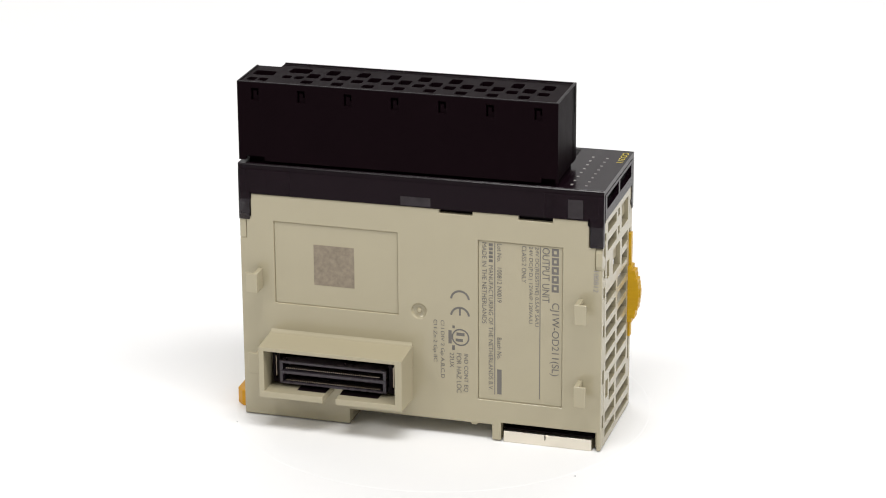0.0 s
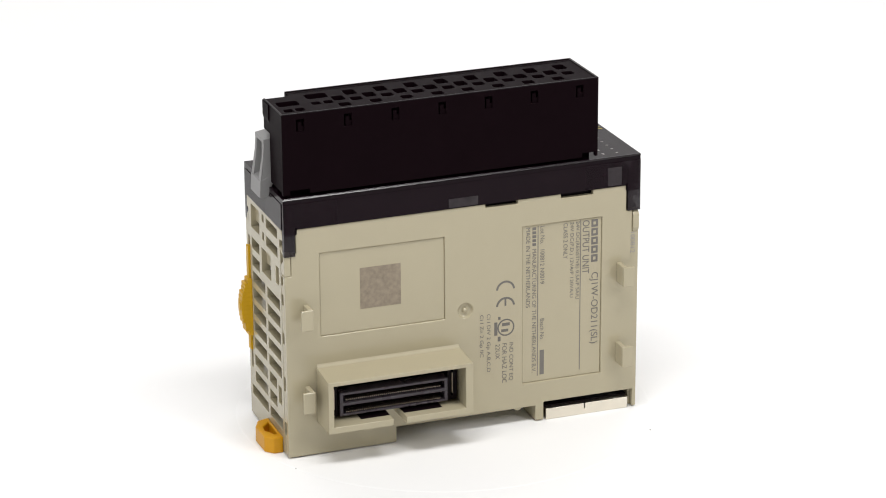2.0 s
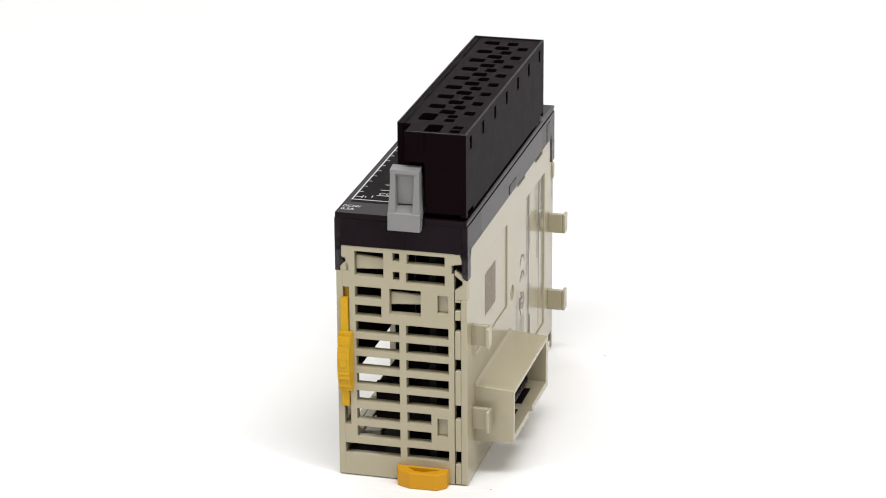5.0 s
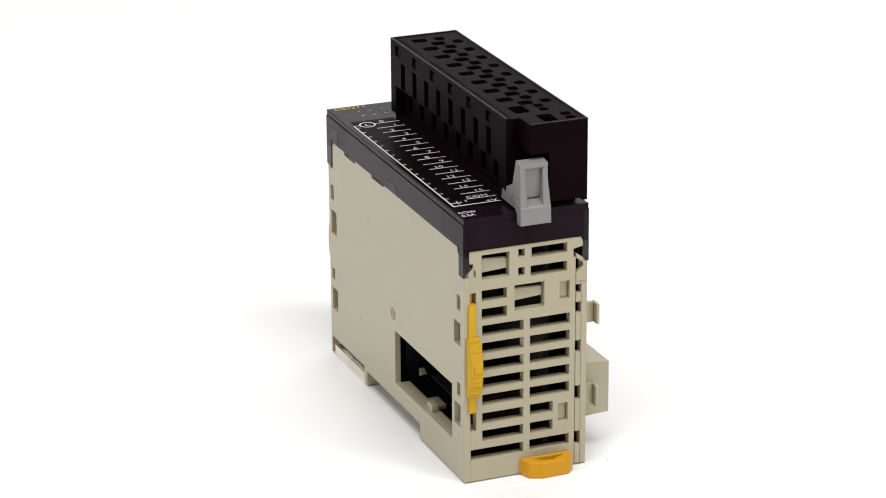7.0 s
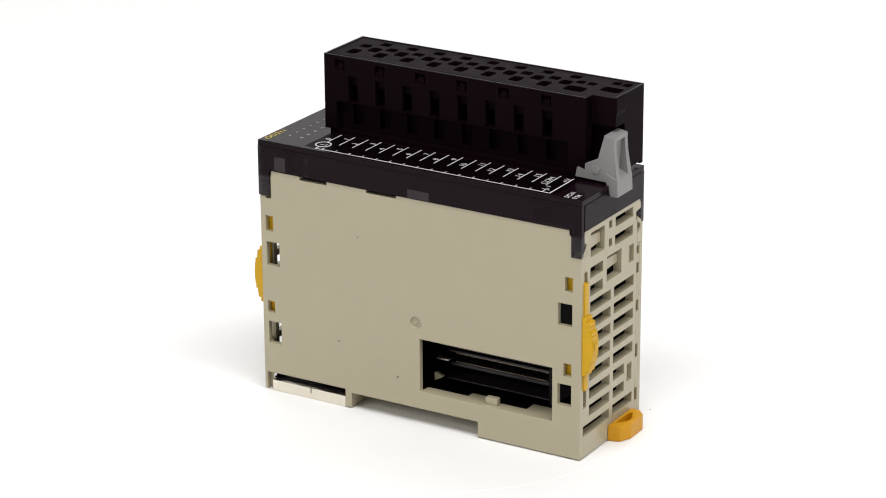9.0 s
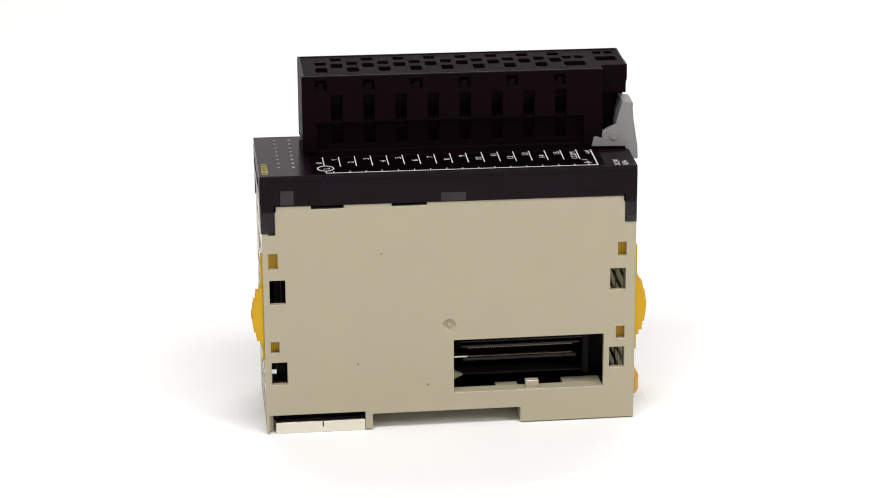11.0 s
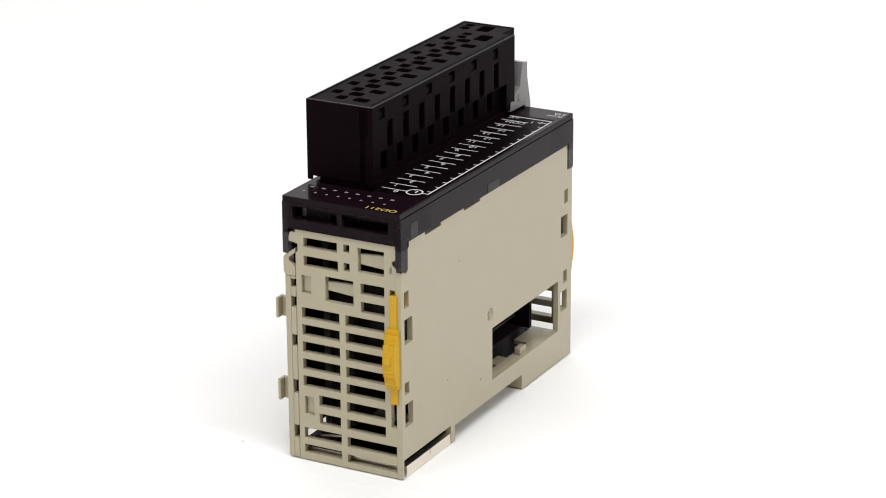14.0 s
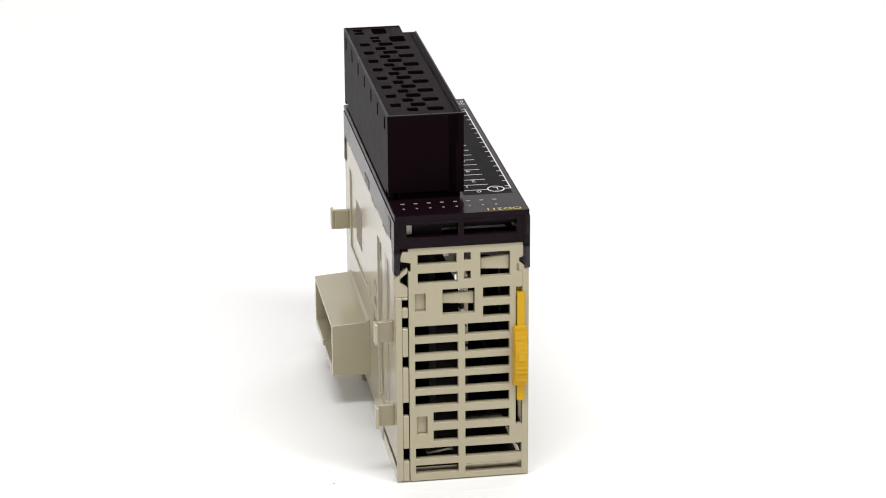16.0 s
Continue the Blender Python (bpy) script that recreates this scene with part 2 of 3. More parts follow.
def side_panel_b():
    bm = bmesh.new()
    holes = [(-1, 2.9, 51.8, 60), (86.7, 91, 51.8, 60), (50.2, 58.4, 57.1, 60), (69.6, 77.9, 57.1, 60), (27.2, 63.2, -1, 4.2), (65.4, 89.0, -1, 4.9),
             (9.0, 41.2, 11.2, 20.6), (-1, 1.7, 46.3, 60), (88.3, 91, 46.3, 60), *FIELDS]
    plate(bm, "y", 0, 90, LIFT, 58.5, 0.0, 1.5, holes, [(45.0, 31.7, 2.3)])
    dimple(bm, "y", 45.0, 31.7, 2.3, 1.95, 0.0, 0.75)
    top_slope(bm)
    p = part("side_panel", bm, BEIGE, unit, "beige plastic side panel with printed data")
    for x0, x1 in ((0.0, 1.6), (88.4, 90.0)):
        bm = bmesh.new()
        strip = [(0.9, 3.4, z0, z1) for z0, z1 in ((43.6, 45.6), (38.6, 41.2), (28.8, 31.6), (16.8, 20.2), (5.4, 8.6))]
        plate(bm, "x", 1.5, 2.9, LIFT, 46.3, x0, x1, strip)
        prism(bm, "x", [(0.0, 46.3), (2.9, 46.3), (2.9, 48.6), (1.1, 49.9), (1.1, 50.8), (2.9, 52.2), (2.9, 53.4), (0.1, 51.4), (0.0 if x0 < 1 else -0.4, 50.7), (0.0 if x0 < 1 else -0.4, 47.4)], x0, x1)
        part("edge_strip", bm, BEIGE, unit)
    # narrow shelf under the belly and round the feet
    for q in ((27.2, 63.2, 1.5, 14.0, 4.2, 5.2), (25.9, 27.2, 1.5, 14.0, LIFT, 5.2), (63.2, 65.4, 1.5, 14.0, LIFT, 5.2)):
        bm = bmesh.new()
        box(bm, *q)
        part("belly_shelf", bm, BEIGE, unit)
    bm = bmesh.new()
    prism(bm, "y", [(57.6, 4.3), (58.1, 3.6), (59.3, 3.6), (59.8, 4.3)], 0.2, 1.4)
    part("stud", bm, BEIGE, p)
    # the two printed fields lie a little deeper
    for x0, x1, z0, z1 in FIELDS:
        b = bmesh.new()
        box(b, x0, x1, 0.36, 1.4, z0, z1)
        part("printed_field", b, BEIGE, p)
    return p


def print_b(p):
    R, U = (0, 0, -1), (1, 0, 0)

    def level(x):
        return 0.31 if x < 40 or 59 < x < 81 else -0.05

    def line(words, x, z, length, h, m=INK_D):
        lettering("printing", words, p, (x, level(x), z), R, U, length, h, m)

    def bar(x0, x1, z0, z1, m=INK_D):
        b = bmesh.new()
        box(b, x0, x1, level(x0), level(x0) + 0.07, z0, z1)
        part("printing", b, m, p)

    for x in (63.8, 74.9):
        bar(x - 0.09, x + 0.09, 12.0, 50.8)
    for k in range(5):
        b = bmesh.new()
        z0 = 48.7 - 2.25 * k
        plate(b, "y", 77.7, 79.4, z0, z0 + 1.9, 0.31, 0.38, [(78.2, 78.9, z0 + 0.55, z0 + 1.35)])
        part("logo_mark", b, INK_D, p)
    line("CJ1W-OD211(SL)", 77.3, 37.0, 18.6, 2.3)
    line("OUTPUT UNIT", 75.4, 50.6, 13.7, 1.8)
    line("24V DC(RESISTIVE) 0.5A/P 5A/U", 73.4, 50.6, 20.0, 1.2)
    line("24V DC(P.D.) 12VA/P 120VA/U", 71.9, 50.6, 19.4, 1.2)
    line("CLASS 2 ONLY", 70.4, 50.6, 9.2, 1.1)
    line("Lot No.", 64.4, 50.6, 4.5, 1.1)
    line("100812 N0019", 64.4, 44.6, 8.8, 1.1)
    line("Batch No.", 64.4, 26.8, 5.6, 1.1)
    bar(64.4, 65.5, 12.2, 18.6)
    for k in range(5):
        bar(62.35, 63.3, 49.8 - 1.0 * k, 50.5 - 1.0 * k)
    line("MANUFACTURING OF THE NETHERLANDS B.V.", 62.3, 45.0, 32.0, 1.1)
    line("MADE IN THE NETHERLANDS", 60.7, 50.6, 20.5, 1.1)
    line("IND CONT EQ", 56.1, 21.9, 9.9, 1.2)
    line("FOR HAZ LOC", 54.4, 21.9, 10.3, 1.2)
    line("22UX", 52.7, 21.9, 3.9, 1.1)
    line("Cl I DIV 2 Gp A,B,C,D", 50.2, 30.0, 15.0, 1.2)
    line("Cl I Zn 2 Gp IIC", 48.4, 30.0, 10.9, 1.2)
    line("100812", 87.9, 46.2, 5.4, 1.2, INK_F)
    for z in (35.6, 31.4):
        b = bmesh.new()
        ring(b, "y", 55.3, z, 1.95, 2.45, -0.05, 0.02, 5, 175, 20)
        part("printing", b, INK_D, p)
    bar(55.05, 55.5, 31.6, 33.5)
    b = bmesh.new()
    ring(b, "y", 55.4, 26.0, 1.85, 2.2, -0.05, 0.02)
    part("printing", b, INK_D, p)
    bar(54.4, 56.4, 26.4, 27.2)
    bar(54.2, 56.0, 24.9, 25.6)
    bar(52.4, 53.2, 24.2, 27.6)
    bar(53.3, 54.0, 22.6, 23.8)
    bar(53.4, 54.0, 28.2, 28.9)
    # plain square where a machine code is lasered
    bar(18.6, 28.8, 35.7, 46.0, INK_B)


def shroud(p):
    bm = bmesh.new()
    # hood round the bus connector, open in front, a little wider at its root
    plate(bm, "y", 7.2, 43.4, 9.0, 22.0, -9.3, 0.05, [(8.5, 41.6, 10.6, 21.0), (23.3, 26.6, 8.0, 10.6)])
    for v in bm.verts:
        if v.co.y > 0:
            v.co.z += 0.7 if v.co.z > 21.5 else (-0.4 if v.co.z < 9.5 else 0.0)
    # fillet where the hood's top meets the panel
    prism(bm, "x", [(0.04, 22.6), (-0.75, 22.62), (-0.2, 23.1), (0.04, 23.45)], 7.3, 43.3)
    part("connector_shroud", bm, BEIGE, unit, "beige plastic hood round the bus connector", rounding=0.0004)


def bus_connector():
    bm = bmesh.new()
    box(bm, 9.0, 41.2, 0.2, 8.0, 11.3, 20.5)
    box(bm, 11.3, 38.2, -2.6, 0.2, 11.6, 17.6)
    c = part("bus_connector", bm, CHIP, unit, "black multi-pin bus socket in three ribs")
    for z0, z1, y in ((16.8, 17.6, -5.6), (14.1, 15.1, -5.6), (11.5, 12.1, -5.5)):
        b = bmesh.new()
        prism(b, "x", [(y, z0 + 0.15), (y + 0.15, z0), (0.1, z0), (0.1, z1), (y + 0.25, z1), (y, z1 - 0.2)], 11.4, 38.1)
        part("socket_rib", b, RESIN, c)
    for x0, x1 in ((11.2, 12.0), (37.5, 38.3)):
        b = bmesh.new()
        box(b, x0, x1, -5.5, 0.1, 11.6, 17.5)
        part("cheek", b, RESIN, c)
    for z in (12.45, 15.55):
        b = bmesh.new()
        for k in range(48):
            x = 12.8 + 0.5 * k
            box(b, x, x + 0.22, -5.2, -2.5, z - 0.1, z + 0.12)
        tagged(part("contact_row", b, PIN, c, "row of fine metal contacts"), kind="stuff")
    for x0, x1 in ((9.2, 10.9), (38.7, 41.0)):
        b = bmesh.new()
        plate(b, "y", x0, x1, 11.4, 19.6, -4.4, 0.2, [((x0 + x1) / 2 - 0.35, (x0 + x1) / 2 + 0.35, 12.4, 19.0)])
        post = part("guide_post", b, CHIP, c)
        b = bmesh.new()
        box(b, (x0 + x1) / 2 - 0.11, (x0 + x1) / 2 + 0.11, -4.5, -0.2, 13.0, 18.2)
        part("guide_pin", b, PIN, post)
    # dark gap in the hood's floor before the socket
    for x0, x1 in ((16.0, 23.2), (26.8, 36.5)):
        b = bmesh.new()
        box(b, x0, x1, -6.6, -0.4, 10.55, 10.66)
        part("floor_gap", b, CHIP, c)
    # the plug on the other side, set back behind the opening
    bm = bmesh.new()
    box(bm, 9.5, 43.0, 10.5, 16.0, 9.4, 19.6)
    box(bm, 10.4, 11.8, 15.9, 24.8, 10.0, 19.8)
    c = part("bus_plug", bm, CHIP, unit, "black multi-pin bus plug set back in the case")
    for x0, x1, y1, z0, z1 in ((10.5, 42.0, 24.6, 19.2, 19.7), (12.0, 41.6, 21.8, 16.7, 17.4), (13.0, 41.0, 21.4, 13.0, 14.0), (10.5, 42.0, 22.6, 9.8, 10.3)):
        b = bmesh.new()
        prism(b, "x", [(15.9, z0), (y1 - 0.2, z0), (y1, z0 + 0.15), (y1, z1 - 0.2), (y1 - 0.25, z1), (15.9, z1)], x0, x1)
        part("plug_rib", b, PLUG, c)
    for z, y1 in ((16.4, 21.2), (14.2, 21.3)):
        b = bmesh.new()
        for k in range(50):
            x = 14.0 + 0.52 * k
            box(b, x, x + 0.24, 16.4, y1, z - 0.1, z + 0.12)
        tagged(part("contact_row", b, PIN, c, "row of fine metal contacts"), kind="stuff")
    b = bmesh.new()
    box(b, 40.2, 43.6, 22.6, 24.2, 15.2, 15.6)
    part("metal_tab", b, METAL, c, "bright metal tab")
    b = bmesh.new()
    prism(b, "y", [(41.4, 10.9), (43.8, 9.6), (43.8, 11.9)], 23.5, 25.0)
    part("inner_catch", b, BEIGE, c)


def hooks():
    for x0, x1, s0, s1 in ((2.6, 5.6, 4.4, 5.6), (84.3, 87.2, 84.3, 85.5)):
        for z0, z1 in ((33.8, 38.9), (12.8, 18.2)):
            bm = bmesh.new()
            box(bm, x0, x1, -4.5, -3.7, z0, z1)
            box(bm, s0, s1, -3.7, 0.05, z0, z1)
            part("hook", bm, BEIGE, unit)


def side_panel_a():
    bm = bmesh.new()
    holes = [(-1, 2.8, 51.2, 60), (86.8, 91, 51.2, 60), (50.6, 59.0, 57.4, 60), (70.4, 78.2, 57.4, 60), (28.0, 64.2, -1, 4.2), (66.0, 89.3, -1, 4.9),
             (7.6, 44.3, 8.8, 22.5)]
    holes += [(86.4, 88.6, 42.6, 46.6), (84.7, 88.5, 33.6, 39.8), (86.5, 88.6, 21.1, 24.1), (84.7, 88.5, 12.9, 18.7)]
    holes += [(2.3, 4.4, 42.4, 46.0), (2.4, 6.2, 33.7, 39.3), (2.5, 4.6, 21.0, 24.3), (2.5, 6.2, 13.5, 18.9)]
    plate(bm, "y", 0, 90, LIFT, 58.6, 29.5, 31.0, holes, [(45.4, 26.5, 1.9)])
    dimple(bm, "y", 45.4, 26.5, 1.9, 1.6, 31.0, -0.6)
    top_slope(bm)
    p = part("side_panel", bm, BEIGE, unit, "plain beige plastic side panel with an open slot for the bus plug")
    for q in ((28.0, 64.2, 14.0, 29.5, 4.2, 5.2), (26.8, 28.0, 14.0, 29.5, LIFT, 5.2), (64.2, 65.9, 14.0, 29.5, LIFT, 5.2), (7.6, 44.3, 27.2, 29.5, 7.4, 8.7), (7.6, 17.0, 23.0, 27.2, 7.2, 8.4), (28.0, 33.5, 24.0, 27.2, 7.0, 8.2)):
        bm = bmesh.new()
        box(bm, *q)
        part("belly_shelf", bm, BEIGE, unit)
    for x, z, r in ((61.6, 45.6, 0.22), (50.6, 11.3, 0.3), (67.6, 17.4, 0.26)):
        b = bmesh.new()
        prism(b, "y", [(u + 0.1 * math.sin(9 * i), v) for i, (u, v) in enumerate(disc(x, z, r, 9))], 30.99, 31.03)
        part("speck", b, INK_D, p)
    b = bmesh.new()
    box(b, 23.3, 26.6, 28.0, 29.8, 8.7, 10.6)
    part("catch", b, BEIGE, p)
    return p


def end_panel(far_end):
    bm = bmesh.new()
    x0, x1 = (88.4, 90.0) if far_end else (0.0, 2.2)
    holes = grille_holes(far_end) + [(28.7, 32, 51.2, 54.4), (0, 3.6, 52.5, 54.6)]
    plate(bm, "x", 3.05, 29.5, LIFT, 58.1 if far_end else 57.4, x0, x1, holes)
    # closed pockets, and spring tabs behind the tall openings
    xb = (88.2, 89.1) if far_end else (1.1, 2.1)
    prism(bm, "x", [(28.0, 51.25), (31.0, 51.15), (31.0, 51.6), (28.7, 53.5), (28.0, 52.6)], x0, x1)
    prism(bm, "x", [(3.1, 57.3), (1.7, 57.3), (1.25, 56.0), (1.25, 55.0), (3.1, 54.7)], x0, x1)
    prism(bm, "x", [(29.4, 57.3), (29.65, 57.3), (29.7, 54.7), (29.4, 54.5)], x0, x1)
    p = part("end_panel", bm, BEIGE, unit, "beige plastic end grille with rows of vent slots")
    for y0, y1, z0, z1 in ((4.5, 7.0, 42.6, 47.0), (4.7, 7.2, 12.0, 16.5)):
        b = bmesh.new()
        box(b, *xb, y0, y1, z0, z1)
        part("pocket", b, BEIGE, p)
    for poly in ([(19.8, 51.9), (26.5, 51.5), (26.5, 55.0), (19.8, 54.5)], [(11.0, 44.0), (18.3, 43.5), (18.3, 46.6), (11.0, 46.3)]):
        b = bmesh.new()
        prism(b, "x", poly, *xb)
        part("spring_tab", b, BEIGE, p)
    return p


def slider(far_end):
    s = 1 if far_end else -1
    e = 90.0 if far_end else 0.0
    bm = bmesh.new()
    d0 = 0.0 if far_end else -1.4
    box(bm, *sorted((e - s * 1.2, e + s * 0.5)), 28.2, 30.0, 19.2 + d0, 46.0 + d0)
    # ribbed bulging grip
    n = 13
    z0, z1 = 23.2 + d0, 37.8 + d0
    for k in range(n):
        a, b = z0 + (z1 - z0) * k / n, z0 + (z1 - z0) * (k + 1) / n
        m = ((a + b) / 2 - z0) / (z1 - z0)
        out = 0.7 + 2.1 * math.sin(math.pi * m) ** 0.6
        mid = abs(m - 0.5) < 0.16
        d = 0.0 if mid or k % 2 else 0.22
        prism(bm, "z", [(e, 27.2), (e + s * (out - d), 27.4), (e + s * (out - d), 30.3), (e, 30.5)], a, b)
    box(bm, *sorted((e + s * 0.02, e + s * 3.0)), 28.0, 29.6, 29.8 + d0, 31.6 + d0)
    for z0, z1 in ((20.4, 25.2), (42.0, 47.0)):
        box(bm, *sorted((e - s * 4.6, e - s * 1.2)), 28.4, 29.4, z0, z1)
    part("slider", bm, YELLOW, unit, "yellow plastic locking slider with ribbed grip")


def foot():
    bm = bmesh.new()
    outer = [(0.0, 4.4), (-2.4, 4.4), (-4.2, 6.3), (-4.35, 13.0), (-3.0, 16.0), (0.0, 17.0)]
    inner = [(-0.7, 6.7), (-1.5, 6.7), (-2.1, 8.4), (-3.0, 9.6), (-2.7, 12.0), (-0.7, 14.4)]
    loops = [[bm.verts.new((x, y, z)) for x, y in pts] for pts, z in ((outer, 0.0), (outer, 4.1), (inner, 4.1), (inner, 1.4))]
    fs = [bm.faces.new(loops[0]), bm.faces.new(loops[3])]
    for a, b in zip(loops, loops[1:]):
        fs += [bm.faces.new((a[k], a[(k + 1) % 6], b[(k + 1) % 6], b[k])) for k in range(6)]
    bmesh.ops.recalc_face_normals(bm, faces=fs)
    part("rail_clip", bm, ORANGE, unit, "orange-yellow plastic rail clip at the foot")


def rail_strip():
    bm = bmesh.new()
    plate(bm, "y", 66.1, 87.8, 0.08, 2.9, 0.15, 30.85, [(76.2, 76.5, 1.5, 4.0)])
    part("metal_strip", bm, METAL, unit, "bright tinned metal strip under the case")


def insides():
    bm = bmesh.new()
    box(bm, 3.4, 86.4, 8.2, 9.8, 5.4, 61.0)
    b = part("circuit_board", bm, BOARD, unit, "dark green circuit board inside the case")
    for x0, x1, y1, z0, z1 in ((50, 62, 12, 20, 32), (66, 78, 13.5, 34, 46), (20, 30, 12.5, 30, 40), (36, 46, 13, 44, 54), (70, 82, 12, 12, 18)):
        c = bmesh.new()
        box(c, x0, x1, 9.8, y1, z0, z1)
        part("chip", c, CHIP, b)
    # black sheets added on the inner sides of the case, standing in for shade
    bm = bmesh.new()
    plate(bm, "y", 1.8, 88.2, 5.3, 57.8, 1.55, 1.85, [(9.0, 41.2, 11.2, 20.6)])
    part("shade_sheet", bm, CHIP, unit)
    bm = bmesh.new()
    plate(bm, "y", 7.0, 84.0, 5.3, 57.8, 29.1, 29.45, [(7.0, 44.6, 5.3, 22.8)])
    part("shade_sheet", bm, CHIP, unit)
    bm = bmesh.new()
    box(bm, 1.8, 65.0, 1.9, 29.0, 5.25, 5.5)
    part("shade_sheet", bm, CHIP, unit)
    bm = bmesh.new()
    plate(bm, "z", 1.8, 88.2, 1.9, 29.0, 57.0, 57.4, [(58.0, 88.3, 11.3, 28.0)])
    part("shade_sheet", bm, CHIP, unit)
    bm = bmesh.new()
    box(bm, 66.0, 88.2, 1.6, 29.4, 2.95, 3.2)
    part("shade_sheet", bm, CHIP, unit)
    bm = bmesh.new()
    prism(bm, "x", [(7.4, 6.3), (12.4, 7.1), (13.6, 6.7), (12.4, 6.6), (7.4, 5.8)], 83.0, 87.6)
    box(bm, 84.0, 86.0, 8.0, 11.0, 5.4, 6.5)
    part("earth_spring", bm, PIN, unit, "bright metal spring plate")
    bm = bmesh.new()
    prism(bm, "z", disc(62.0, 25.2, 3.7, 24), 5.6, 44.0)
    part("capacitor", bm, CHIP, unit, "black round capacitor")
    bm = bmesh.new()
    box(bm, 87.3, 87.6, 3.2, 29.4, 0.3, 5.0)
    part("shade_sheet", bm, CHIP, unit)
    bm = bmesh.new()
    box(bm, 48.0, 85.0, 9.9, 15.4, 9.0, 46.0)
    part("relay_bank", bm, CHIP, unit, "black relay bank on the circuit board")
    # filler boxes added to darken the cover's inside and block sight through it
    bm = bmesh.new()
    box(bm, 3.2, 86.8, 3.4, 11.2, 57.5, 60.0)
    box(bm, 13.0, 76.0, 1.6, 29.4, 57.7, 63.6)
    box(bm, 84.6, 87.6, 4.8, 29.0, 58.3, 60.2)
    box(bm, 79.0, 87.6, 4.8, 29.0, 62.2, 63.6)
    box(bm, 79.0, 87.6, 4.8, 11.2, 60.0, 62.2)
    box(bm, 3.0, 6.0, 3.0, 9.0, 57.6, 63.0)
    part("inner_fill", bm, CHIP, unit, "black filler boxes added under the cover to keep it dark")
    # reflector added behind the window, tilted to give a white glint
    bm = bmesh.new()
    prism(bm, "y", [(86.4, 60.4), (86.8, 60.4), (86.2, 63.4), (85.8, 63.4)], 3.1, 4.5)
    part("metal_tab", bm, METAL, unit, "tilted metal reflector added behind the cover's window for a white glint")
    for x in (4.0, 84.0):
        for y in (6.0, 25.0):
            bm = bmesh.new()
            prism(bm, "z", disc(x, y, 1.6, 16), 0.0, LIFT + 0.6)
            part("foot_pad", bm, CHIP, unit)


def cover():
    bm = bmesh.new()
    plate(bm, "z", 0.0, 90.2, 0.0, 31.0, 64.6, 66.0)
    c = part("cover", bm, SMOKE, unit, "smoked black plastic cover with white printing", lean=True)
    # the walls are clear towards the corners, dense over the inner fill
    for axis, lo, hi, z0, w0, w1, cut, m in (("y", 0.0, 13.2, 57.0, -0.2, 1.2, [(2.9, 20, 56, 58.45)], SMOKE_CLEAR), ("y", 13.2, 75.8, 58.45, -0.2, 1.2, [], SMOKE),
                                             ("y", 75.8, 90.2, 57.0, -0.2, 1.2, [(60, 86.7, 56, 58.45)], SMOKE_CLEAR),
                                             ("y", 0.0, 13.2, 57.0, 29.8, 31.2, [(2.8, 20, 56, 58.5)], SMOKE_CLEAR), ("y", 13.2, 75.8, 58.5, 29.8, 31.2, [], SMOKE),
                                             ("y", 75.8, 90.2, 57.0, 29.8, 31.2, [(60, 86.8, 56, 58.5)], SMOKE_CLEAR),
                                             ("x", 1.2, 14.0, 58.2, -0.15, 1.3, [], SMOKE), ("x", 14.0, 29.8, 58.2, -0.15, 1.3, [], SMOKE_CLEAR),
                                             ("x", 1.2, 29.8, 58.2, 88.9, 90.3, [(2.7, 14.5, 60.7, 63.8), (15.9, 28.0, 60.7, 63.8)], SMOKE_CLEAR)):
        b = bmesh.new()
        plate(b, axis, lo, hi, z0, 64.6, w0, w1, cut)
        part("cover_wall", b, m, c, "translucent smoked plastic wall" if m is SMOKE_CLEAR else "", lean=True)
    for x0, x1, y0, y1 in ((2.75, 3.15, 31.18, 31.24), (86.5, 86.9, 31.18, 31.24), (2.85, 3.2, -0.24, -0.18), (86.4, 86.8, -0.24, -0.18)):
        b = bmesh.new()
        box(b, x0, x1, y0, y1, 57.2, 58.9)
        part("slit", b, FILM, c, lean=True)
    for x0, x1 in ((0.0, 2.7), (87.0, 90.2)):
        for y0, y1, w0, w1 in ((-0.25, 1.1, 0.4, 2.2), (29.9, 31.2, 28.9, 30.8)):
            b = bmesh.new()
            box(b, x0, x1, y0, y1, 51.9, 57.0)
            e = (x0, x0 + 1.1) if x0 < 1 else (x1 - 1.1, x1)
            if y0 > 1:
                prism(b, "x", [(29.7, 58.2), (y0, 58.2), (y0, 53.0), (29.0, 54.0), (29.7, 55.0)], *e)
            part("corner_leg", b, SMOKE_THIN, c, "thin translucent smoked corner leg", lean=True)
    # opaque patches whose paler colour stands in for light showing through the wall
    for x0, x1, y0, y1, z0, z1 in ((40.8, 48.2, -0.3, 0.1, 58.7, 60.9), (41.2, 47.2, 30.9, 31.26, 58.7, 60.8), (81.6, 85.2, -0.3, 0.1, 58.8, 63.4)):
        b = bmesh.new()
        box(b, x0, x1, y0, y1, z0, z1)
        part("pale_spot", b, SMOKE_PALE, c, lean=True)
    b = bmesh.new()
    box(b, 82.2, 85.4, 31.15, 31.22, 58.8, 62.4)
    part("pale_spot", b, SMOKE_PALE, c, lean=True)
    # polished upper edges
    for poly in ([(-0.22, 65.7), (0.12, 66.04), (0.3, 66.04), (0.0, 65.6)], [(31.06, 65.85), (30.85, 66.05), (30.7, 66.02), (31.0, 65.7)]):
        b = bmesh.new()
        prism(b, "x", poly, 0.0, 90.2)
        part("cover_edge", b, GLOSS if poly[0][0] < 0 else POLISHED, c, lean=True)
    # printing on the cover
    R, U = (0, -1, 0), (1, 0, 0)
    z = 66.05

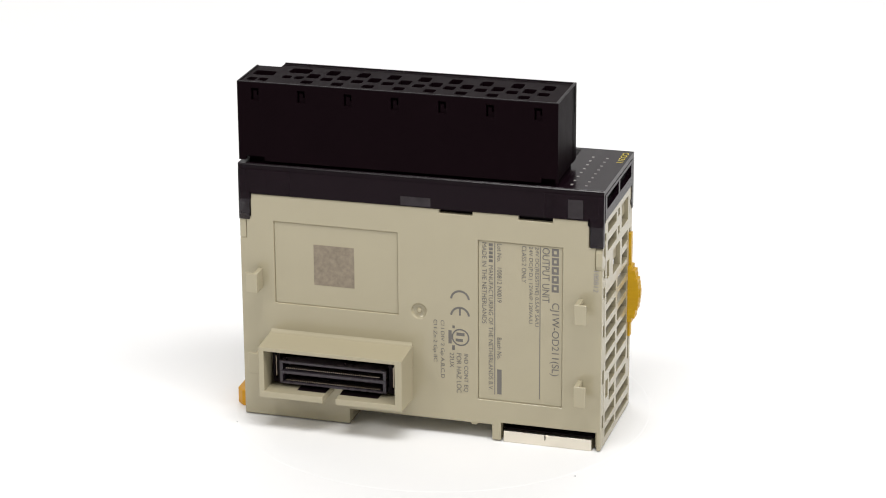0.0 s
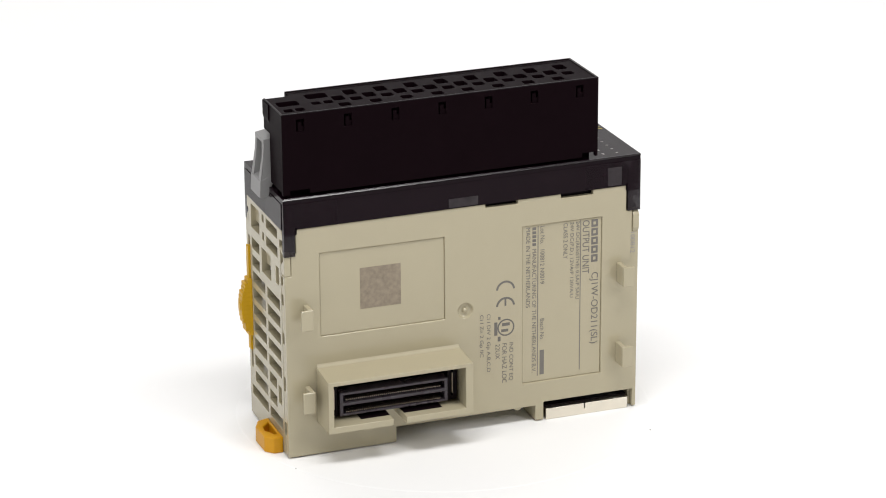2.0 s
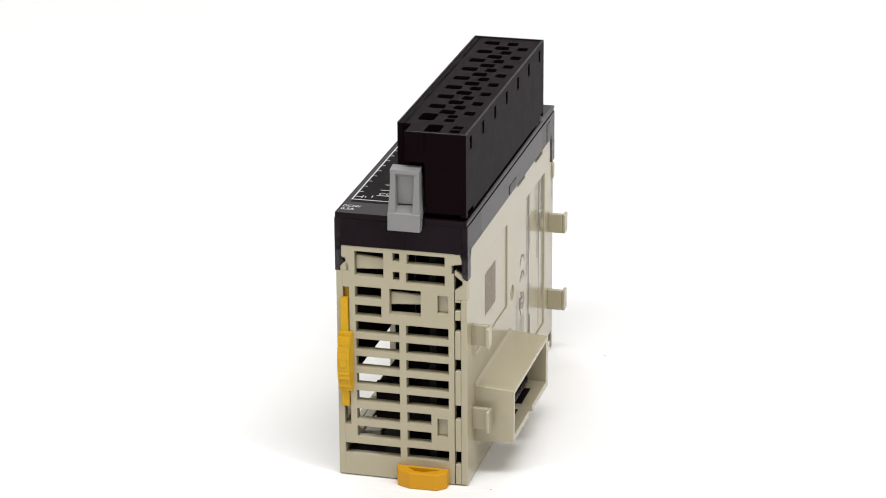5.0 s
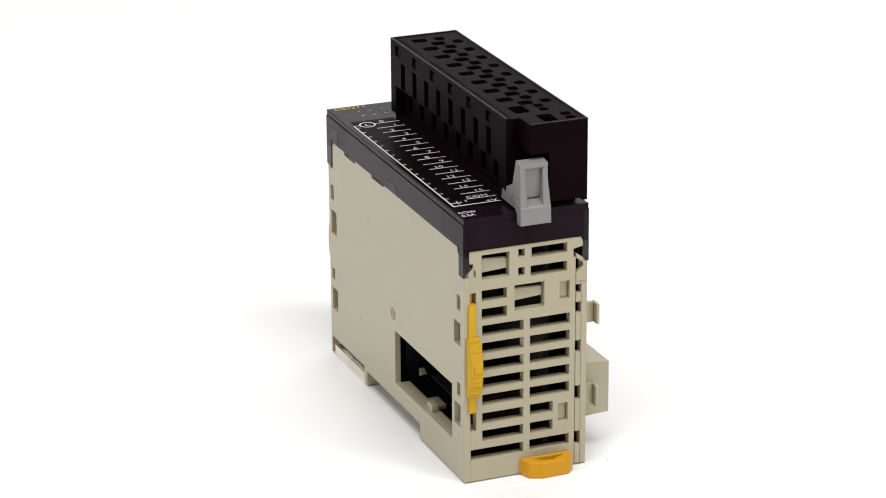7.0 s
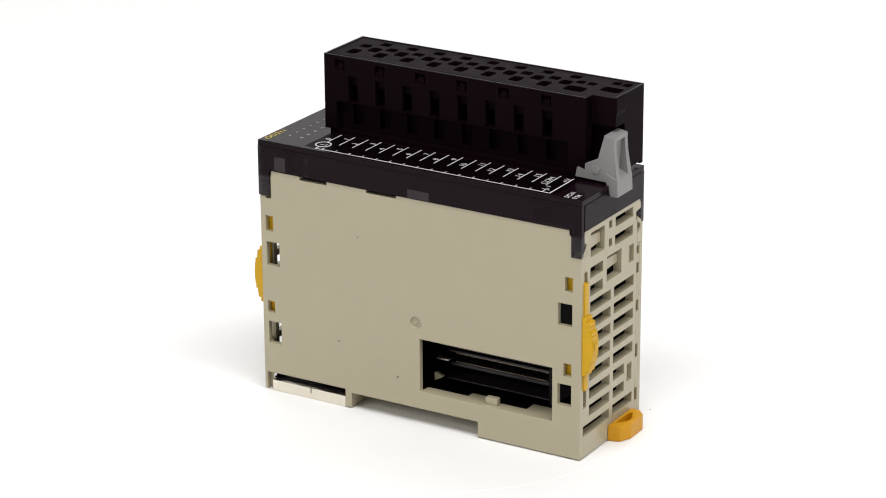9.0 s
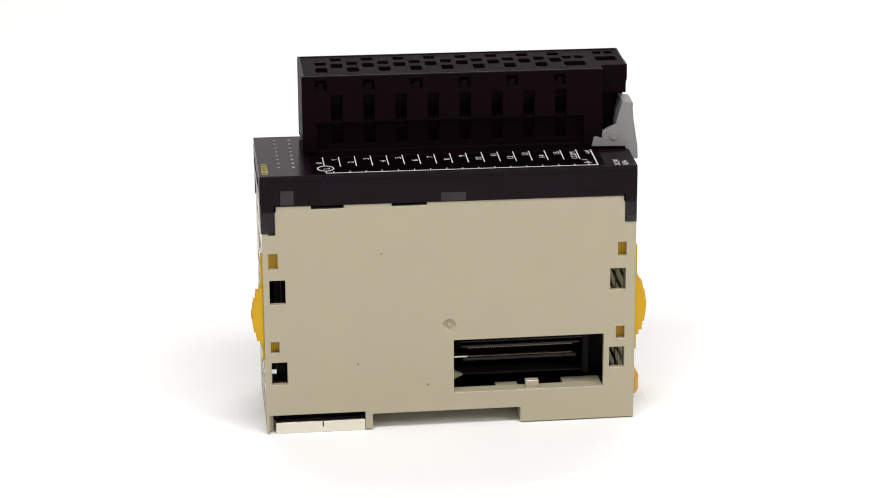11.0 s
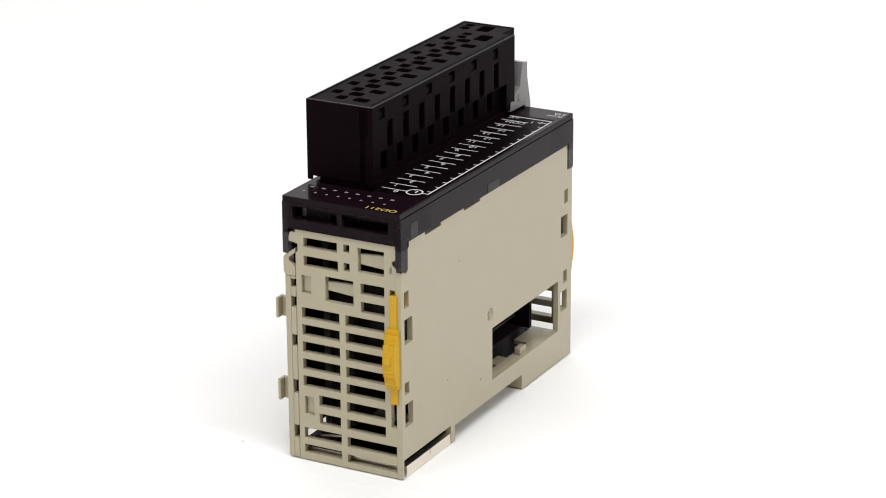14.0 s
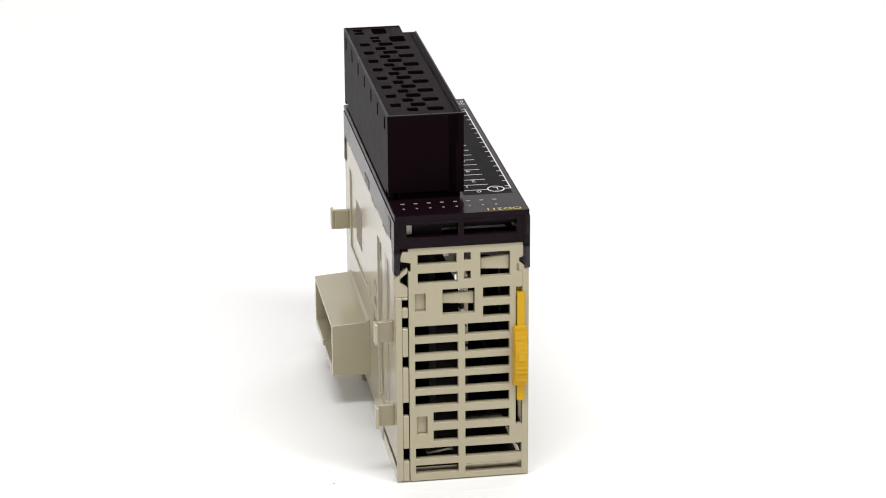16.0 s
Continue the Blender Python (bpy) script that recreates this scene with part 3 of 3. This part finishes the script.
    def ink(x0, x1, y0, y1, m=INK_W, name="printing"):
        b = bmesh.new()
        box(b, x0, x1, y0, y1, 66.0, z)
        part(name, b, m, c, lean=True)

    b = bmesh.new()
    box(b, 7.6, 77.6, 17.95, 29.45, 65.9, 66.02)
    part("black_film", b, FILM, c, "black printed film under the channel numbers", lean=True)
    ink(9.3, 74.2, 29.5, 29.75)
    ink(74.1, 74.35, 28.1, 29.75)
    ink(9.2, 9.5, 17.9, 29.8)
    for k in range(18):
        x = 74.4 - 3.84 * k
        if k < 17:
            ink(x - 0.12, x + 0.12, 17.5, 24.0 if k == 0 else 24.8)
        if 0 < k < 17:
            ink(x + 1.8, x + 2.0, 28.5, 29.5)
        words = str(k) if k < 16 else ("COM" if k == 16 else "+V")
        mid = 21.9 if k % 2 == 0 else 19.7
        lettering("printing", words, c, (x + 0.4, mid, z), R, U, 1.0, 1.45, INK_W, lean=True, centred=True)
    b = bmesh.new()
    ring(b, "z", 74.2, 26.1, 1.75, 2.05, 66.0, z)
    part("printing", b, INK_W, c, lean=True)
    lettering("printing", "L", c, (73.2, 26.6, z), R, U, 1.0, 1.6, INK_W, lean=True)
    ink(10.4, 12.4, 27.6, 27.8)
    ink(11.0, 11.8, 26.9, 27.1)
    ink(11.3, 11.5, 27.8, 29.5)
    ink(11.3, 12.6, 25.4, 25.6)
    lettering("printing", "DC24V", c, (4.0, 30.3, z), R, U, 4.2, 1.3, INK_W, lean=True)
    lettering("printing", "0.5A", c, (2.0, 30.3, z), R, U, 3.2, 1.3, INK_W, lean=True)
    lettering("printing", "OD211", c, (88.0, 29.4, z), R, U, 7.8, 1.5, INK_Y, lean=True)
    for row, x in enumerate((81.7, 85.2)):
        for k in range(8):
            y = 2.6 + 3.05 * k
            ink(x - 0.3, x + 0.3, y, y + (0.9 if row == 0 else 0.5), INK_F)
    return c


def terminal_block():
    X0, X1, Y0, Y1, ZB, ZT = 0.3, 79.0, 0.2, 17.8, 67.4, 86.2
    top = [(9.8, 15.0, 10.2, 14.0), (1.8, 7.0, 6.8, 10.4), (9.6, 11.8, 5.5, 7.8), (12.6, 14.8, 5.5, 7.8), (1.9, 4.1, 2.2, 4.6), (4.7, 6.9, 2.2, 4.6)]
    for k in range(8):
        a, b = 19.2 + 7.6 * k, 15.3 + 7.6 * k
        top += [(a, a + 2.9, 10.2, 14.0), (a, a + 2.8, 5.5, 8.1), (b, b + 2.9, 6.9, 10.4), (b, b + 2.8, 2.2, 4.7)]
    bm = bmesh.new()
    corner = (X0 - 1, 6.5, 14.4, 19)
    plate(bm, "z", X0, X1, Y0 + 1.2, Y1 - 1.2, ZT - 7.0, ZT, top + [corner])
    box(bm, 7.0, X1 - 1.2, Y0 + 1.2, Y1 - 3.5, ZB, ZT - 7.0)
    box(bm, X0, 7.0, Y0 + 1.2, 9.8, ZB, ZT - 7.0)
    box(bm, 2.6, 7.0, 9.8, 12.4, ZB, ZT - 7.0)
    # the wire holes have cut corners
    for x0, x1, y0, y1 in top:
        cut = 0.15 * min(x1 - x0, y1 - y0)
        for x, dx in ((x0, cut), (x1, -cut)):
            for y, dy in ((y0, cut), (y1, -cut)):
                prism(bm, "z", [(x, y), (x + dx, y), (x, y + dy)], ZT - 4.0, ZT)
    wire = [(a, a + 1.9, 81.9, 84.9) for a in [3.8 + 11.58 * k for k in range(7)]]
    # a small peg stands in each window
    for a, b, z0, z1 in wire:
        prism(bm, "y", [(a + 0.45, z0), (a + 0.45, z1 - 0.7), (b - 0.5, z1 - 0.7), (b - 0.5, z0 + 1.2), (b, z0 + 1.2), (b, z0)], Y0 + 0.35, Y0 + 1.2)
    wire += [(2.0, 6.8, 66, 67.9), (75.0, 78.4, 66, 67.9)]
    plate(bm, "y", X0, X1, ZB - 0.6, ZT, Y0, Y0 + 1.2, wire)
    # long slots; the face is set back below its middle
    high, low, wide = [], [], []
    for k in range(8):
        a = 15.0 + 7.72 * k
        high.append((a + 0.3, a + 3.0, 74.9, 81.5))
        wide.append((a - 1.4, a + 4.4, 74.9, 82.0))
        low.append((a + 0.1, a + 2.9, 68.8, 75.0))
    small = [(a, a + 2.8, 82.7, 85.3) for a in [15.6 + 11.5 * k for k in range(6)]]
    for a, b, z0, z1 in small:
        prism(bm, "y", [(a + 0.6, z0), (a + 0.6, z1 - 0.8), (b - 0.8, z1 - 0.8), (b - 0.8, z0 + 1.0), (b, z0 + 1.0), (b, z0)], Y1 - 3.0, Y1 - 0.4)
    plate(bm, "y", 6.5, X1, 74.7, ZT, Y1 - 1.9, Y1, high + small)
    box(bm, 75.6, X1, Y1 - 1.9, Y1, ZB, 74.7)
    box(bm, 6.5, 11.0, Y1 - 1.9, Y1, ZB, 74.7)
    plate(bm, "y", 6.5, X1, ZB, ZT - 0.3, Y1 - 3.5, Y1 - 1.9, wide + low + small)
    plate(bm, "x", Y0 + 1.2, Y1 - 1.9, ZB + 0.4, ZT - 7.0, X1 - 1.2, X1)
    # narrower foot that plugs into the cover
    box(bm, 2.0, 78.0, 3.0, 17.0, 65.4, ZB)
    t = part("terminal_block", bm, BLACK, unit, "black plastic terminal block with square wire holes", lean=True)
    b = bmesh.new()
    plate(b, "z", X0, X1, Y0, Y1, ZT - 0.02, ZT + 0.18, [(X0 + 0.4, X1 - 0.6, Y0 + 0.4, Y1 - 0.4), corner])
    part("rim", b, POLISHED, t, lean=True)
    # overhanging nose above the lever
    b = bmesh.new()
    prism(b, "y", [(X0 - 0.25, ZT - 0.02), (X0 - 0.25, 82.8), (X0 + 0.5, 79.6), (2.2, 79.4), (6.5, 79.1), (6.5, ZT - 7.0), (X0 + 1.0, ZT - 0.02)], 9.9, 14.38)
    part("guide_nose", b, BLACK, t, lean=True)
    return t


def lever():
    prof = [(1.6, 77.2), (-0.9, 76.7), (-1.2, 72.6), (-2.0, 67.2), (-2.15, 62.9), (-0.4, 62.9), (-0.3, 65.9), (9.0, 66.2), (8.6, 68.6), (3.2, 71.3)]
    web = [(1.6, 76.8), (-0.1, 76.2), (0.3, 68.4), (3.0, 68.0), (3.0, 71.2)]
    low = [(-0.4, 62.7), (-2.35, 62.7), (-2.15, 66.7), (-1.9, 67.0), (0.9, 68.2), (0.9, 66.0)]
    topbar = [(1.6, 77.3), (-1.0, 76.8), (-1.05, 75.9), (0.5, 74.6), (0.9, 75.0)]
    bm = bmesh.new()
    prism(bm, "y", prof, 10.4, 12.2)
    prism(bm, "y", prof, 16.1, 17.9)
    prism(bm, "y", web, 12.2, 16.1)
    prism(bm, "y", low, 10.35, 17.95)
    prism(bm, "y", topbar, 10.35, 17.95)
    prism(bm, "y", disc(3.6, 68.6, 1.0, 20), 17.9, 18.1)
    # the finger plate narrows upwards, and its recess narrows downwards
    for v in bm.verts:
        side = v.co.y - 14.15
        if v.co.z > 67:
            k = min(1.0, (v.co.z - 67) / 6.0)
            v.co.y = 14.15 + side * (1 - 0.09 * k if abs(side) > 3 else 1 + 0.10 * k)
    part("release_lever", bm, GREY, unit, "grey plastic release lever with a sloping finger recess")


pb = side_panel_b()
print_b(pb)
shroud(pb)
bus_connector()
hooks()
side_panel_a()
end_panel(False)
end_panel(True)
slider(False)
slider(True)
foot()
rail_strip()
insides()
cover()
terminal_block()
lever()


# ---- the turn ----
def motions():
    rows = []
    for i in range(33):
        t = 0.5 * i
        turn = -17.202 + 18.462 * t + 0.012 * (t - 8) ** 2
        m = pose(0, 0, 0, 0, 0, turn) @ pose(-0.000656, -0.002338, 0)
        rows.append((t, m))
    walk(unit, rows)
    walk(plate_round, [(t, pose(0, 0, 0, 0, 0, -17.202 + 18.462 * t + 0.012 * (t - 8) ** 2)) for t in [0.5 * i for i in range(33)]])


motions()
